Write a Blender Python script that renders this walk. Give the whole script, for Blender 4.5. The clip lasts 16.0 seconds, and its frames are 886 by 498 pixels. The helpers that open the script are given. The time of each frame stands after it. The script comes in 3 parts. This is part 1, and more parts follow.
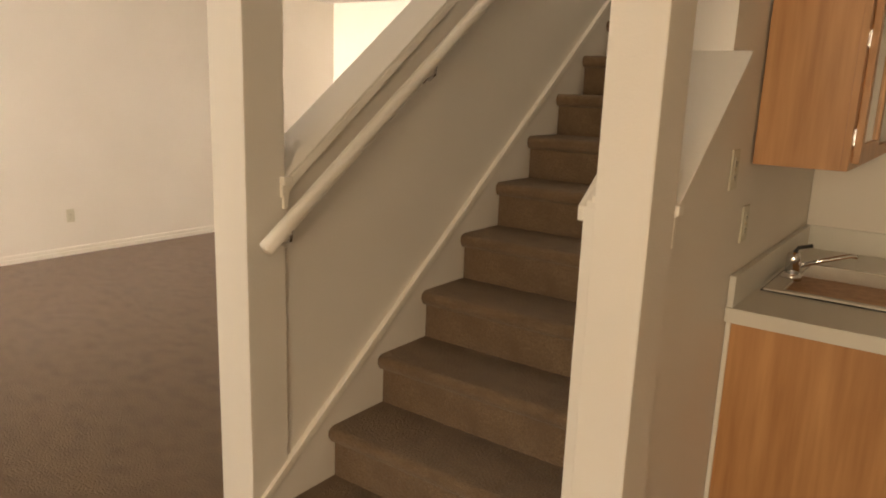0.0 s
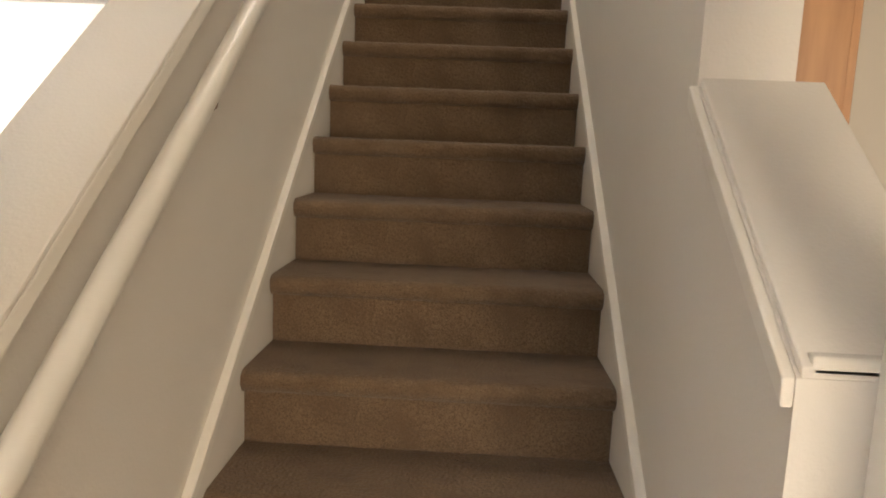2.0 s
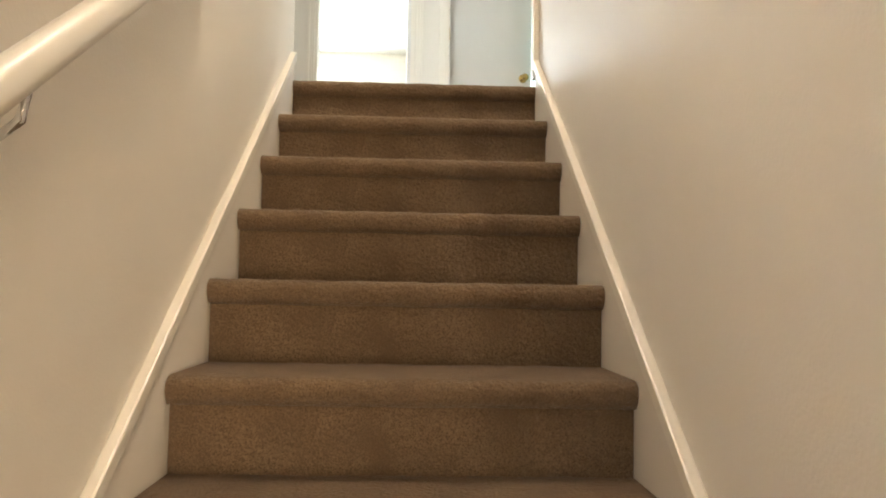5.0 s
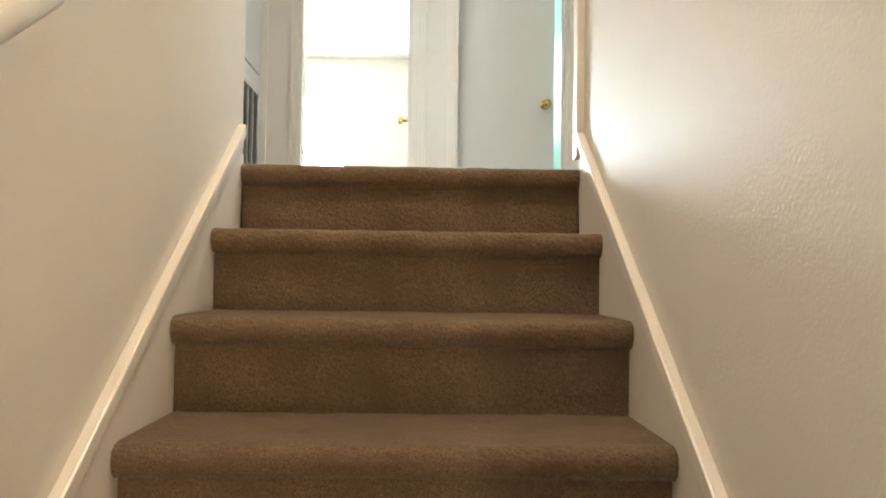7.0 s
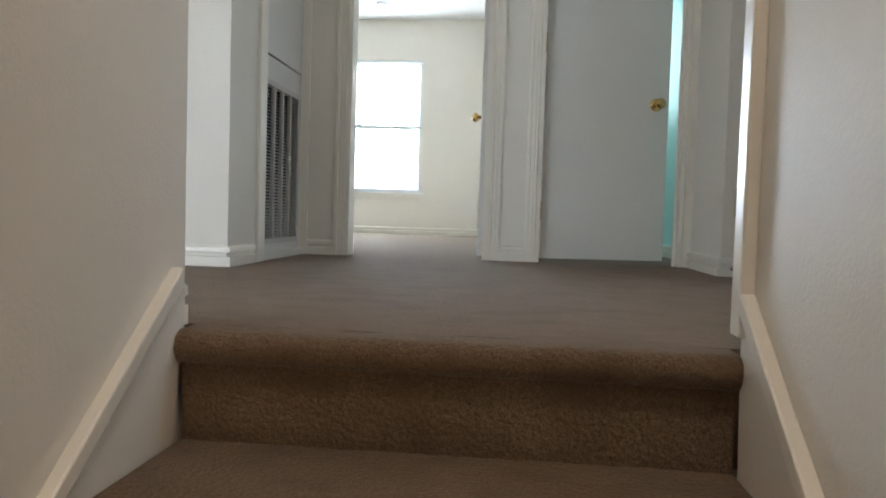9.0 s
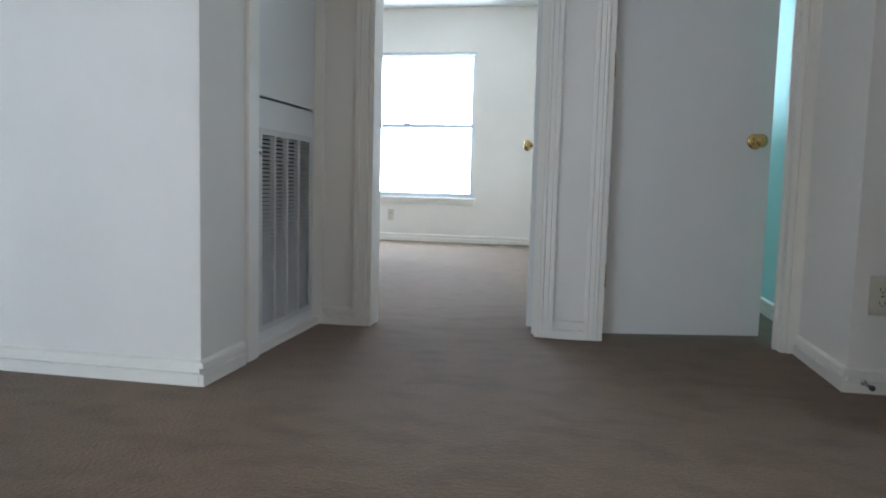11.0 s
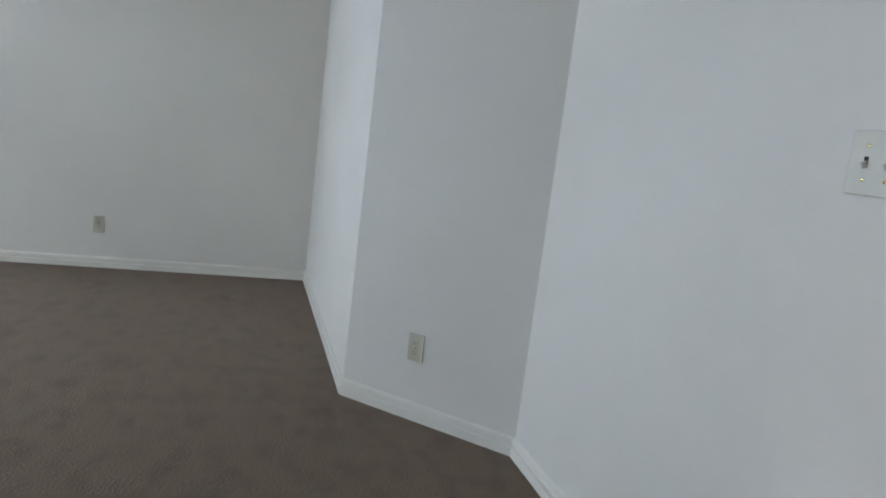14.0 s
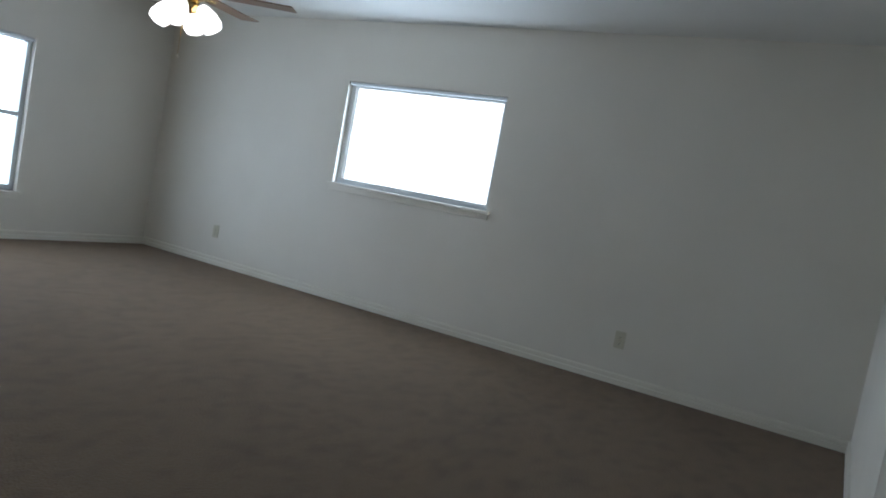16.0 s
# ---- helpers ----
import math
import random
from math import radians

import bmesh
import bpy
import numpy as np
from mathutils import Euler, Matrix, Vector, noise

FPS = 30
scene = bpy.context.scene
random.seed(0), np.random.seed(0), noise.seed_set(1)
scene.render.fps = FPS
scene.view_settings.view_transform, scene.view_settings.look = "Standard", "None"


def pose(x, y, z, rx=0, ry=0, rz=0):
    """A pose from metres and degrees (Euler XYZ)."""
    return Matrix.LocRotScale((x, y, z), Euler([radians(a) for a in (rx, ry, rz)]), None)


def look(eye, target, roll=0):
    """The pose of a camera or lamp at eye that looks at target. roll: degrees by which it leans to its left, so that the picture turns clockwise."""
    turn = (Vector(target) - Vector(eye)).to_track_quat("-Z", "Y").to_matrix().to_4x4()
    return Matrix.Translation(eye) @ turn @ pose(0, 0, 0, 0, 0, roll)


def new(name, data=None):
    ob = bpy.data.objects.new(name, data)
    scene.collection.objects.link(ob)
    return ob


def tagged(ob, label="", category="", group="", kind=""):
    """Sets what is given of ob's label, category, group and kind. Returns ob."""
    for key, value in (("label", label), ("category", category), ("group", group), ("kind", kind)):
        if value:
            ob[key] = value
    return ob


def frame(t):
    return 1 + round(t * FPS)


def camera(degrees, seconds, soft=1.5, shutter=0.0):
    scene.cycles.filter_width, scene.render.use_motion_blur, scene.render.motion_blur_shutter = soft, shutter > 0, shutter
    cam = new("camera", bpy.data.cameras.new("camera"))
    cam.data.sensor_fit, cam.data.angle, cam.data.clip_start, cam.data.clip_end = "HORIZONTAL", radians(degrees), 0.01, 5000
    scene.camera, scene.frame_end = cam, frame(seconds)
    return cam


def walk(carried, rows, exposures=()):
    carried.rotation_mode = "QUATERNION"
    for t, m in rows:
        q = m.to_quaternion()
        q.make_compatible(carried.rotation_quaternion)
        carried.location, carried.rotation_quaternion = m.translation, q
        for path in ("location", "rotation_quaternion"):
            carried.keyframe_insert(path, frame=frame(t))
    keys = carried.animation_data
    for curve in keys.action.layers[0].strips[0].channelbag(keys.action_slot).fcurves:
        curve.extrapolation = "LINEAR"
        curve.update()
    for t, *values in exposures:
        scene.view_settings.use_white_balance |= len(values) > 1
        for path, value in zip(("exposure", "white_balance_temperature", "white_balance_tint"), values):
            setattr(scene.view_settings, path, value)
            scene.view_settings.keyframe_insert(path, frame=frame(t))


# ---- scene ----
# ---- the walk ----
cam = camera(63.6, 16.0, soft=1.9)
PATH = [
    (0, (1.615, -4.607, 1.522), (0.472, -3.025, 1.086), 2.1),
    (0.5, (1.254, -4.472, 1.523), (0.375, -2.732, 1.077), 3.7),
    (1, (0.963, -4.285, 1.501), (0.364, -2.423, 1.082), 3.1),
    (1.5, (0.714, -4.117, 1.507), (0.404, -2.174, 1.15), 2.0),
    (2, (0.546, -3.898, 1.523), (0.468, -1.922, 1.223), 2.3),
    (2.5, (0.522, -3.678, 1.498), (0.525, -1.688, 1.333), 1.3),
    (3, (0.5, -3.44, 1.505), (0.535, -1.44, 1.466), 1.2),
    (3.5, (0.472, -3.184, 1.552), (0.536, -1.187, 1.626), 1.0),
    (4, (0.468, -2.995, 1.655), (0.543, -1.0, 1.773), 1.0),
    (6.5, (0.488, -2.091, 2.234), (0.558, -0.095, 2.343), 0.9),
    (7, (0.493, -1.909, 2.365), (0.545, 0.089, 2.441), 0.8),
    (7.5, (0.506, -1.712, 2.491), (0.522, 0.288, 2.52), 0.9),
    (8, (0.566, -1.511, 2.568), (0.474, 0.486, 2.62), 0.3),
    (8.5, (0.519, -1.311, 2.681), (0.452, 0.687, 2.703), 1.9),
    (8.7, (0.546, -1.235, 2.758), (0.426, 0.761, 2.714), 1.9),
    (11, (0.562, -0.484, 3.245), (0.198, 1.474, 3.061), 1.5),
    (11.5, (0.617, -0.322, 3.363), (0.086, 1.596, 3.16), 1.2),
    (12, (0.573, -0.112, 3.529), (-0.175, 1.723, 3.263), 1.7),
    (12.5, (0.433, 0.026, 3.626), (-0.584, 1.727, 3.358), 2.9),
    (13, (0.294, 0.11, 3.683), (-1.062, 1.559, 3.436), 2.6),
    (13.5, (0.339, 0.222, 3.773), (-1.387, 1.176, 3.439), 6.8),
    (14, (0.313, 0.277, 3.803), (-1.586, 0.824, 3.497), 7.1),
    (14.5, (0.11, 0.394, 3.768), (-1.865, 0.497, 3.466), 7.0),
    (15, (0.006, 0.543, 3.752), (-1.939, 0.199, 3.438), 6.5),
    (15.5, (-0.022, 0.673, 3.762), (-1.876, -0.038, 3.519), 7.9),
    (16, (-0.19, 0.57, 3.684), (-1.925, -0.414, 3.532), 10.5),
]
EXPOSURES = [(0, 0.05, 7400, 12), (0.5, 0.15, 7100, 12), (1.5, 0.5, 6400, 10), (2.5, 0.85, 6200, 10), (3.5, 1.35, 6200, 10), (4.2, 1.3, 6600, 11), (6.5, 1.3, 7200, 12), (7.5, 0.75, 6800, 12), (8.5, 0.05, 6500, 13), (11, -0.12, 5700, 14), (12, -0.6, 5750, 15), (12.5, -1.3, 5650, 15), (13, -1.2, 5550, 15), (13.5, -0.6, 5700, 15), (14, -0.5, 5800, 14), (14.5, -0.1, 5800, 14), (15, -0.4, 5900, 14), (15.5, -0.95, 5900, 13), (16, -1.65, 5900, 12)]
walk(cam, [(t, look(eye, target, roll)) for t, eye, target, roll in PATH], EXPOSURES)

# ---- sizes ----
RISE, GOING, STEPS = 0.19, 0.25, 14
ZL = RISE * STEPS          # upper floor
W = 0.91                   # width of the stair
EAST = 1.085               # kitchen face of the stair wall
CEIL_LOW, CEIL_UP = 2.44, ZL + 2.28
FAR_X, LOFT_S = -4.85, -5.45

# ---- world and lights ----
world = bpy.data.worlds.new("world")
scene.world = world
world.use_nodes = True
wn = world.node_tree
sky = wn.nodes.new("ShaderNodeTexSky")
sky.sky_type, sky.sun_disc = "NISHITA", False
sky.sun_elevation, sky.sun_rotation = radians(50), radians(200)
wn.links.new(sky.outputs[0], wn.nodes["Background"].inputs[0])
wn.nodes["Background"].inputs[1].default_value = 0.15
sun = new("sun", bpy.data.lights.new("sun", "SUN"))
sun.data.energy, sun.data.angle, sun.data.color = 3.0, radians(0.5), (1.0, 0.95, 0.87)
sun.matrix_world = look((0, -20, 30), (-4, -1, 0))


def area_lamp(name, place, target, width, height, power, colour):
    ob = new(name, bpy.data.lights.new(name, "AREA"))
    ob.data.shape, ob.data.size, ob.data.size_y = "RECTANGLE", width, height
    ob.data.energy, ob.data.color = power, colour
    ob.matrix_world = look(place, target)
    return ob


DAY, WARM = (0.70, 0.87, 1.0), (1.0, 0.82, 0.60)
area_lamp("daylight_bedroom", (-1.14, 6.65, ZL + 1.15), (-1.14, 0, ZL + 1.1), 1.3, 1.36, 90, DAY)
area_lamp("daylight_loft_west", (FAR_X - 0.03, -2.50, ZL + 1.37), (0, -2.50, ZL + 1.25), 1.42, 0.80, 60, DAY)
area_lamp("daylight_loft_south", (-2.93, LOFT_S - 0.14, ZL + 1.03), (-2.93, 2, ZL + 1.0), 1.2, 1.22, 75, DAY)
area_lamp("daylight_bathroom", (1.05, 5.2, ZL + 1.6), (1.2, 2.4, ZL + 1.0), 0.6, 0.9, 22, (0.62, 0.95, 1.0))
# added fill to brighten the hall, no window known on this side
area_lamp("hall_fill_lamp", (2.38, 0.45, ZL + 1.4), (0.0, 0.75, ZL + 0.8), 1.2, 1.2, 12, DAY)
area_lamp("daylight_entry", (2.6, -9.45, 1.45), (0.6, 0, 1.2), 2.3, 1.8, 135, WARM)
area_lamp("daylight_living", (-3.2, -9.45, 1.45), (-4.1, 0, 1.2), 2.4, 1.65, 130, (1.0, 0.91, 0.84)).data.spread = radians(52)
area_lamp("stair_ceiling_lamp", (0.62, -1.0, CEIL_UP - 0.13), (0.62, -1.0, 0), 0.22, 0.22, 9, (1.0, 0.86, 0.70))

# ---- materials ----


def material(name):
    m = bpy.data.materials.new(name)
    m.use_nodes = True
    nt = m.node_tree
    return m, nt, nt.nodes["Principled BSDF"]


def mixed(nt, fac, a, b):
    mix = nt.nodes.new("ShaderNodeMix")
    mix.data_type = "RGBA"
    nt.links.new(fac, mix.inputs[0])
    mix.inputs[6].default_value, mix.inputs[7].default_value = (*a, 1), (*b, 1)
    return mix.outputs[2]


def noisy(nt, scale, detail=3.0, stretch=(1, 1, 1)):
    tc, mp, tx = (nt.nodes.new("ShaderNode" + k) for k in ("TexCoord", "Mapping", "TexNoise"))
    mp.inputs["Scale"].default_value = stretch
    tx.inputs["Scale"].default_value, tx.inputs["Detail"].default_value = scale, detail
    nt.links.new(tc.outputs["Object"], mp.inputs[0])
    nt.links.new(mp.outputs[0], tx.inputs[0])
    return tx.outputs[0]


def ramped(nt, fac, lo, hi):
    r = nt.nodes.new("ShaderNodeMapRange")
    r.inputs[1].default_value, r.inputs[2].default_value = lo, hi
    nt.links.new(fac, r.inputs[0])
    return r.outputs[0]


def bumped(nt, bsdf, height, strength, distance):
    b = nt.nodes.new("ShaderNodeBump")
    b.inputs["Strength"].default_value, b.inputs["Distance"].default_value = strength, distance
    nt.links.new(height, b.inputs["Height"])
    nt.links.new(b.outputs[0], bsdf.inputs["Normal"])


def paint(name, a, b, rough=0.5, grain=220, bump=0.25, coat=0.0):
    """Painted drywall or wood: faint mottling at two sizes, orange-peel relief."""
    m, nt, p = material(name)
    nt.links.new(mixed(nt, ramped(nt, noisy(nt, 1.3, 4), 0.35, 0.65), a, b), p.inputs["Base Color"])
    p.inputs["Roughness"].default_value = rough
    p.inputs["Coat Weight"].default_value = coat
    bumped(nt, p, noisy(nt, grain, 2), bump, 0.002)
    return m


def carpet(name, a, b, c):
    m, nt, p = material(name)
    fine = mixed(nt, ramped(nt, noisy(nt, 300, 4), 0.28, 0.72), a, b)
    mix = nt.nodes.new("ShaderNodeMix")
    mix.data_type = "RGBA"
    nt.links.new(ramped(nt, noisy(nt, 8.0, 6, (1, 1.6, 1)), 0.46, 0.78), mix.inputs[0])
    nt.links.new(fine, mix.inputs[6])
    mix.inputs[7].default_value = (*c, 1)
    nt.links.new(mix.outputs[2], p.inputs["Base Color"])
    p.inputs["Roughness"].default_value = 0.95
    p.inputs["Specular IOR Level"].default_value = 0.1
    p.inputs["Sheen Weight"].default_value = 0.12
    p.inputs["Sheen Roughness"].default_value = 0.6
    bumped(nt, p, noisy(nt, 105, 5), 0.85, 0.010)
    return m


def oak(name, a, b, along=2):
    m, nt, p = material(name)
    st = [14, 14, 14]
    st[along] = 1.1
    grain = noisy(nt, 2.2, 8, st)
    nt.links.new(mixed(nt, ramped(nt, grain, 0.3, 0.72), a, b), p.inputs["Base Color"])
    p.inputs["Roughness"].default_value = 0.38
    bumped(nt, p, grain, 0.12, 0.002)
    return m


def plain(name, colour, rough=0.4, metal=0.0, grain=0.0):
    m, nt, p = material(name)
    lo = tuple(v * 0.9 for v in colour)
    nt.links.new(mixed(nt, noisy(nt, 40, 3), lo, colour), p.inputs["Base Color"])
    p.inputs["Roughness"].default_value, p.inputs["Metallic"].default_value = rough, metal
    return m


def glowing(name, colour, power):
    m, nt, p = material(name)
    p.inputs["Base Color"].default_value = (*colour, 1)
    p.inputs["Emission Color"].default_value = (*colour, 1)
    p.inputs["Emission Strength"].default_value = power
    return m


WALL = paint("wall_paint", (0.74, 0.69, 0.61), (0.78, 0.73, 0.65), 0.58, 150, 0.28)
CEIL = paint("ceiling_texture", (0.80, 0.78, 0.74), (0.84, 0.82, 0.78), 0.85, 60, 0.7)
TRIM = paint("trim_paint", (0.78, 0.73, 0.64), (0.82, 0.77, 0.68), 0.3, 30, 0.08)
DOOR = paint("door_paint", (0.70, 0.68, 0.64), (0.73, 0.71, 0.67), 0.4, 14, 0.05)
CARPET = carpet("carpet_pile", (0.100, 0.063, 0.036), (0.262, 0.176, 0.104), (0.135, 0.086, 0.050))
OAK = oak("oak_veneer", (0.40, 0.19, 0.075), (0.58, 0.31, 0.135))
OAK_DARK = oak("fan_blade_wood", (0.14, 0.07, 0.035), (0.24, 0.13, 0.065), 0)
LAMINATE = paint("counter_laminate", (0.66, 0.63, 0.56), (0.72, 0.69, 0.61), 0.3, 400, 0.04)
ENAMEL = plain("sink_enamel", (0.74, 0.69, 0.60), 0.18)
CHROME = plain("chrome", (0.75, 0.75, 0.76), 0.12, 1.0)
BRASS = plain("brass", (0.70, 0.50, 0.20), 0.22, 1.0)
# near-black colour standing in for shade in gaps and slots; also the sink seal
DARK = plain("painted_shade_and_seal", (0.03, 0.028, 0.026), 0.9)
BLACK = plain("black_plastic", (0.03, 0.03, 0.03), 0.4)
PLATE = plain("plate_plastic", (0.62, 0.57, 0.44), 0.35)
ALU = plain("grille_metal", (0.62, 0.59, 0.54), 0.4)
VINYL = plain("window_vinyl", (0.75, 0.77, 0.78), 0.35)
MINT = paint("mint_paint", (0.46, 0.74, 0.72), (0.50, 0.78, 0.75), 0.45)
# emission for the sheets outside the windows, in place of daylight
DAYLIGHT_GLOW = glowing("daylight_glow", (0.93, 0.97, 1.0), 6.0)
BULB = glowing("lamp_globe", (1.0, 0.93, 0.85), 9.0)
GLASS, _nt, _p = material("window_glass")
_p.inputs["Transmission Weight"].default_value, _p.inputs["Roughness"].default_value = 1.0, 0.0
_p.inputs["Base Color"].default_value = (0.95, 0.98, 0.98, 1)

# ---- mesh helpers ----


def box(bm, x0, y0, z0, x1, y1, z1, bevel=0.0):
    got = bmesh.ops.create_cube(bm, size=1)["verts"]
    for v in got:
        v.co = Vector((x0 + (v.co.x + 0.5) * (x1 - x0), y0 + (v.co.y + 0.5) * (y1 - y0), z0 + (v.co.z + 0.5) * (z1 - z0)))
    if bevel:
        edges = list({e for v in got for e in v.link_edges})
        bmesh.ops.bevel(bm, geom=edges, offset=bevel, segments=2, affect="EDGES", profile=0.6)


def boxes(*rows, bevel=0.0):
    bm = bmesh.new()
    for r in rows:
        box(bm, *r, bevel=bevel)
    return bm


def prism(outline, axis, a, b, bevel=0.0):
    """A flat outline drawn out along an axis from a to b; outline in the two other axes, in x, y, z order."""
    bm = bmesh.new()

    def at(p, v):
        return (v, p[0], p[1]) if axis == "x" else (p[0], v, p[1]) if axis == "y" else (p[0], p[1], v)

    one, two = [bm.verts.new(at(p, a)) for p in outline], [bm.verts.new(at(p, b)) for p in outline]
    n = len(outline)
    bm.faces.new(one), bm.faces.new(two[::-1])
    for i in range(n):
        bm.faces.new((one[i], two[i], two[(i + 1) % n], one[(i + 1) % n]))
    bmesh.ops.recalc_face_normals(bm, faces=bm.faces)
    if bevel:
        bmesh.ops.bevel(bm, geom=list(bm.edges), offset=bevel, segments=2, affect="EDGES", profile=0.6)
    return bm


def turned(profile, place, axis="z", steps=20):
    """A turned shape from (radius, height) pairs about an axis."""
    bm = bmesh.new()
    rings = []
    for r, h in profile:
        ring = []
        for i in range(steps):
            a = 2 * math.pi * i / steps
            u, v = max(r, 1e-4) * math.cos(a), max(r, 1e-4) * math.sin(a)
            p = {"z": (u, v, h), "x": (h, u, v), "y": (u, h, v)}[axis]
            ring.append(bm.verts.new(Vector(p) + Vector(place)))
        rings.append(ring)
    for a, b in zip(rings, rings[1:]):
        for i in range(steps):
            bm.faces.new((a[i], a[(i + 1) % steps], b[(i + 1) % steps], b[i]))
    bm.faces.new(rings[0][::-1]), bm.faces.new(rings[-1])
    bmesh.ops.recalc_face_normals(bm, faces=bm.faces)
    return bm


def tube(path, radius, steps=12):
    bm = bmesh.new()
    rings = []
    pts = [Vector(p) for p in path]
    for i, p in enumerate(pts):
        way = (pts[min(i + 1, len(pts) - 1)] - pts[max(i - 1, 0)]).normalized()
        side = way.cross(Vector((0.31, 0.17, 0.93))).normalized()
        up = side.cross(way)
        rings.append([bm.verts.new(p + radius * (math.cos(2 * math.pi * k / steps) * side + math.sin(2 * math.pi * k / steps) * up)) for k in range(steps)])
    for a, b in zip(rings, rings[1:]):
        for k in range(steps):
            bm.faces.new((a[k], a[(k + 1) % steps], b[(k + 1) % steps], b[k]))
    bm.faces.new(rings[0][::-1]), bm.faces.new(rings[-1])
    bmesh.ops.recalc_face_normals(bm, faces=bm.faces)
    return bm


def meshed(name, bm, mat, smooth=False):
    me = bpy.data.meshes.new(name)
    bm.to_mesh(me)
    bm.free()
    me.materials.append(mat)
    if smooth:
        me.shade_smooth()
    return new(name, me)


def part(name, bm, mat, parent, label="", smooth=False):
    ob = meshed(name, bm, mat, smooth)
    ob.parent = parent
    if label:
        ob["label"] = label
    return ob


def thing(name, label, category, group="", place=(0, 0, 0)):
    ob = new(name)
    ob.location = place
    return tagged(ob, label, category, group)


def setting(name, bm, mat, label, category, smooth=False):
    return tagged(meshed(name, bm, mat, smooth), label, category, kind="structure")


def wall_x(name, x0, x1, y0, y1, z0, z1, holes=(), mat=None, label="", category="wall"):
    """A wall that runs along y between two x faces, with holes (y0, y1, z0, z1) through it."""
    rows, at = [], y0
    for a, b, c, d in sorted(holes):
        rows += [(x0, at, z0, x1, a, z1)] if a > at else []
        rows += [(x0, a, z0, x1, b, c)] if c > z0 else []
        rows += [(x0, a, d, x1, b, z1)] if d < z1 else []
        at = b
    rows += [(x0, at, z0, x1, y1, z1)] if y1 > at else []
    return setting(name, boxes(*rows), mat or WALL, label or "painted beige drywall with orange-peel texture", category)


def wall_y(name, y0, y1, x0, x1, z0, z1, holes=(), mat=None, label="", category="wall"):
    rows, at = [], x0
    for a, b, c, d in sorted(holes):
        rows += [(at, y0, z0, a, y1, z1)] if a > at else []
        rows += [(a, y0, z0, b, y1, c)] if c > z0 else []
        rows += [(a, y0, d, b, y1, z1)] if d < z1 else []
        at = b
    rows += [(at, y0, z0, x1, y1, z1)] if x1 > at else []
    return setting(name, boxes(*rows), mat or WALL, label or "painted beige drywall with orange-peel texture", category)


BASE = [(0, 0), (0.015, 0), (0.015, 0.034), (0.002, 0.036), (0.002, 0.050), (0.014, 0.052), (0.012, 0.066), (0, 0.073)]


def baseboard(x0, y0, x1, y1, z, nx, ny):
    """A moulded skirting from one point to another, standing out by the given normal."""
    bm = bmesh.new()
    a = [bm.verts.new((x0 + nx * d, y0 + ny * d, z + h)) for d, h in BASE]
    b = [bm.verts.new((x1 + nx * d, y1 + ny * d, z + h)) for d, h in BASE]
    n = len(BASE)
    bm.faces.new(a), bm.faces.new(b[::-1])
    for i in range(n):
        bm.faces.new((a[i], b[i], b[(i + 1) % n], a[(i + 1) % n]))
    bmesh.ops.recalc_face_normals(bm, faces=bm.faces)
    return setting("baseboard", bm, TRIM, "cream painted moulded wooden baseboard along the wall", "baseboard")


# ---- the stair ----
stair = thing("staircase", "straight staircase covered in brown cut-pile carpet between two walls", "staircase")
stair["kind"] = "structure"


def step_mesh(last=False):
    """One carpeted step: riser, tread and a rounded nose that stands out."""
    depth = 0.27 if not last else 0.06
    out = [(0.028, -RISE - 0.003), (0.028, -0.058), (0.012, -0.054), (0.002, -0.044), (-0.004, -0.028), (-0.002, -0.012), (0.008, -0.003), (0.022, 0.0), (depth + 0.02, 0.0), (depth + 0.02, -RISE - 0.003)]
    bm = bmesh.new()
    cuts = 56
    rows = []
    for i in range(cuts + 1):
        x = 0.001 + (W - 0.002) * i / cuts
        rows.append([bm.verts.new((x, y + 0.0022 * noise.noise(Vector((x * 38, j * 1.7, 3.1))), z + 0.0024 * noise.noise(Vector((x * 31, j * 1.3, 8.7))))) for j, (y, z) in enumerate(out)])
    n = len(out)
    for a, b in zip(rows, rows[1:]):
        for j in range(n):
            bm.faces.new((a[j], b[j], b[(j + 1) % n], a[(j + 1) % n]))
    bm.faces.new(rows[0][::-1]), bm.faces.new(rows[-1])
    bmesh.ops.recalc_face_normals(bm, faces=bm.faces)
    me = bpy.data.meshes.new("step")
    bm.to_mesh(me)
    bm.free()
    me.materials.append(CARPET)
    me.shade_smooth()
    me.set_sharp_from_angle(angle=radians(50))
    return me


step_data, last_data = step_mesh(), step_mesh(True)
for k in range(1, STEPS + 1):
    ob = new("step", last_data if k == STEPS else step_data)
    ob.location, ob.parent = (0, (k - STEPS) * GOING, k * RISE), stair
SLOPE = RISE / GOING


def nose(y):
    return ZL + SLOPE * y


def rake(y0, y1, lift, deep):
    """A board outline that follows the stair, from y0 to y1."""
    return [(y0, nose(y0) + lift - deep), (y1, nose(y1) + lift - deep), (y1, nose(y1) + lift), (y0, nose(y0) + lift)]


for name, xa, xb in (("left", -0.012, 0.0), ("right", W, W + 0.012)):
    part("stringer", prism([(-3.42, 0), (-3.2, 0), (0.0, ZL - 0.26), (0.02, ZL), (0.02, ZL + 0.055), (-0.02, ZL + 0.055), (-3.42, nose(-3.42) + 0.07)], "x", xa, xb), WALL, stair, "painted stringer board beside the steps")
    inner = (xa - 0.0, xb + 0.011) if name == "left" else (xa - 0.011, xb)
    part("stringer_moulding", prism(rake(-3.42, 0.01, 0.098, 0.034), "x", *inner, bevel=0.004), TRIM, stair, "cream painted moulding strip along the stringer")
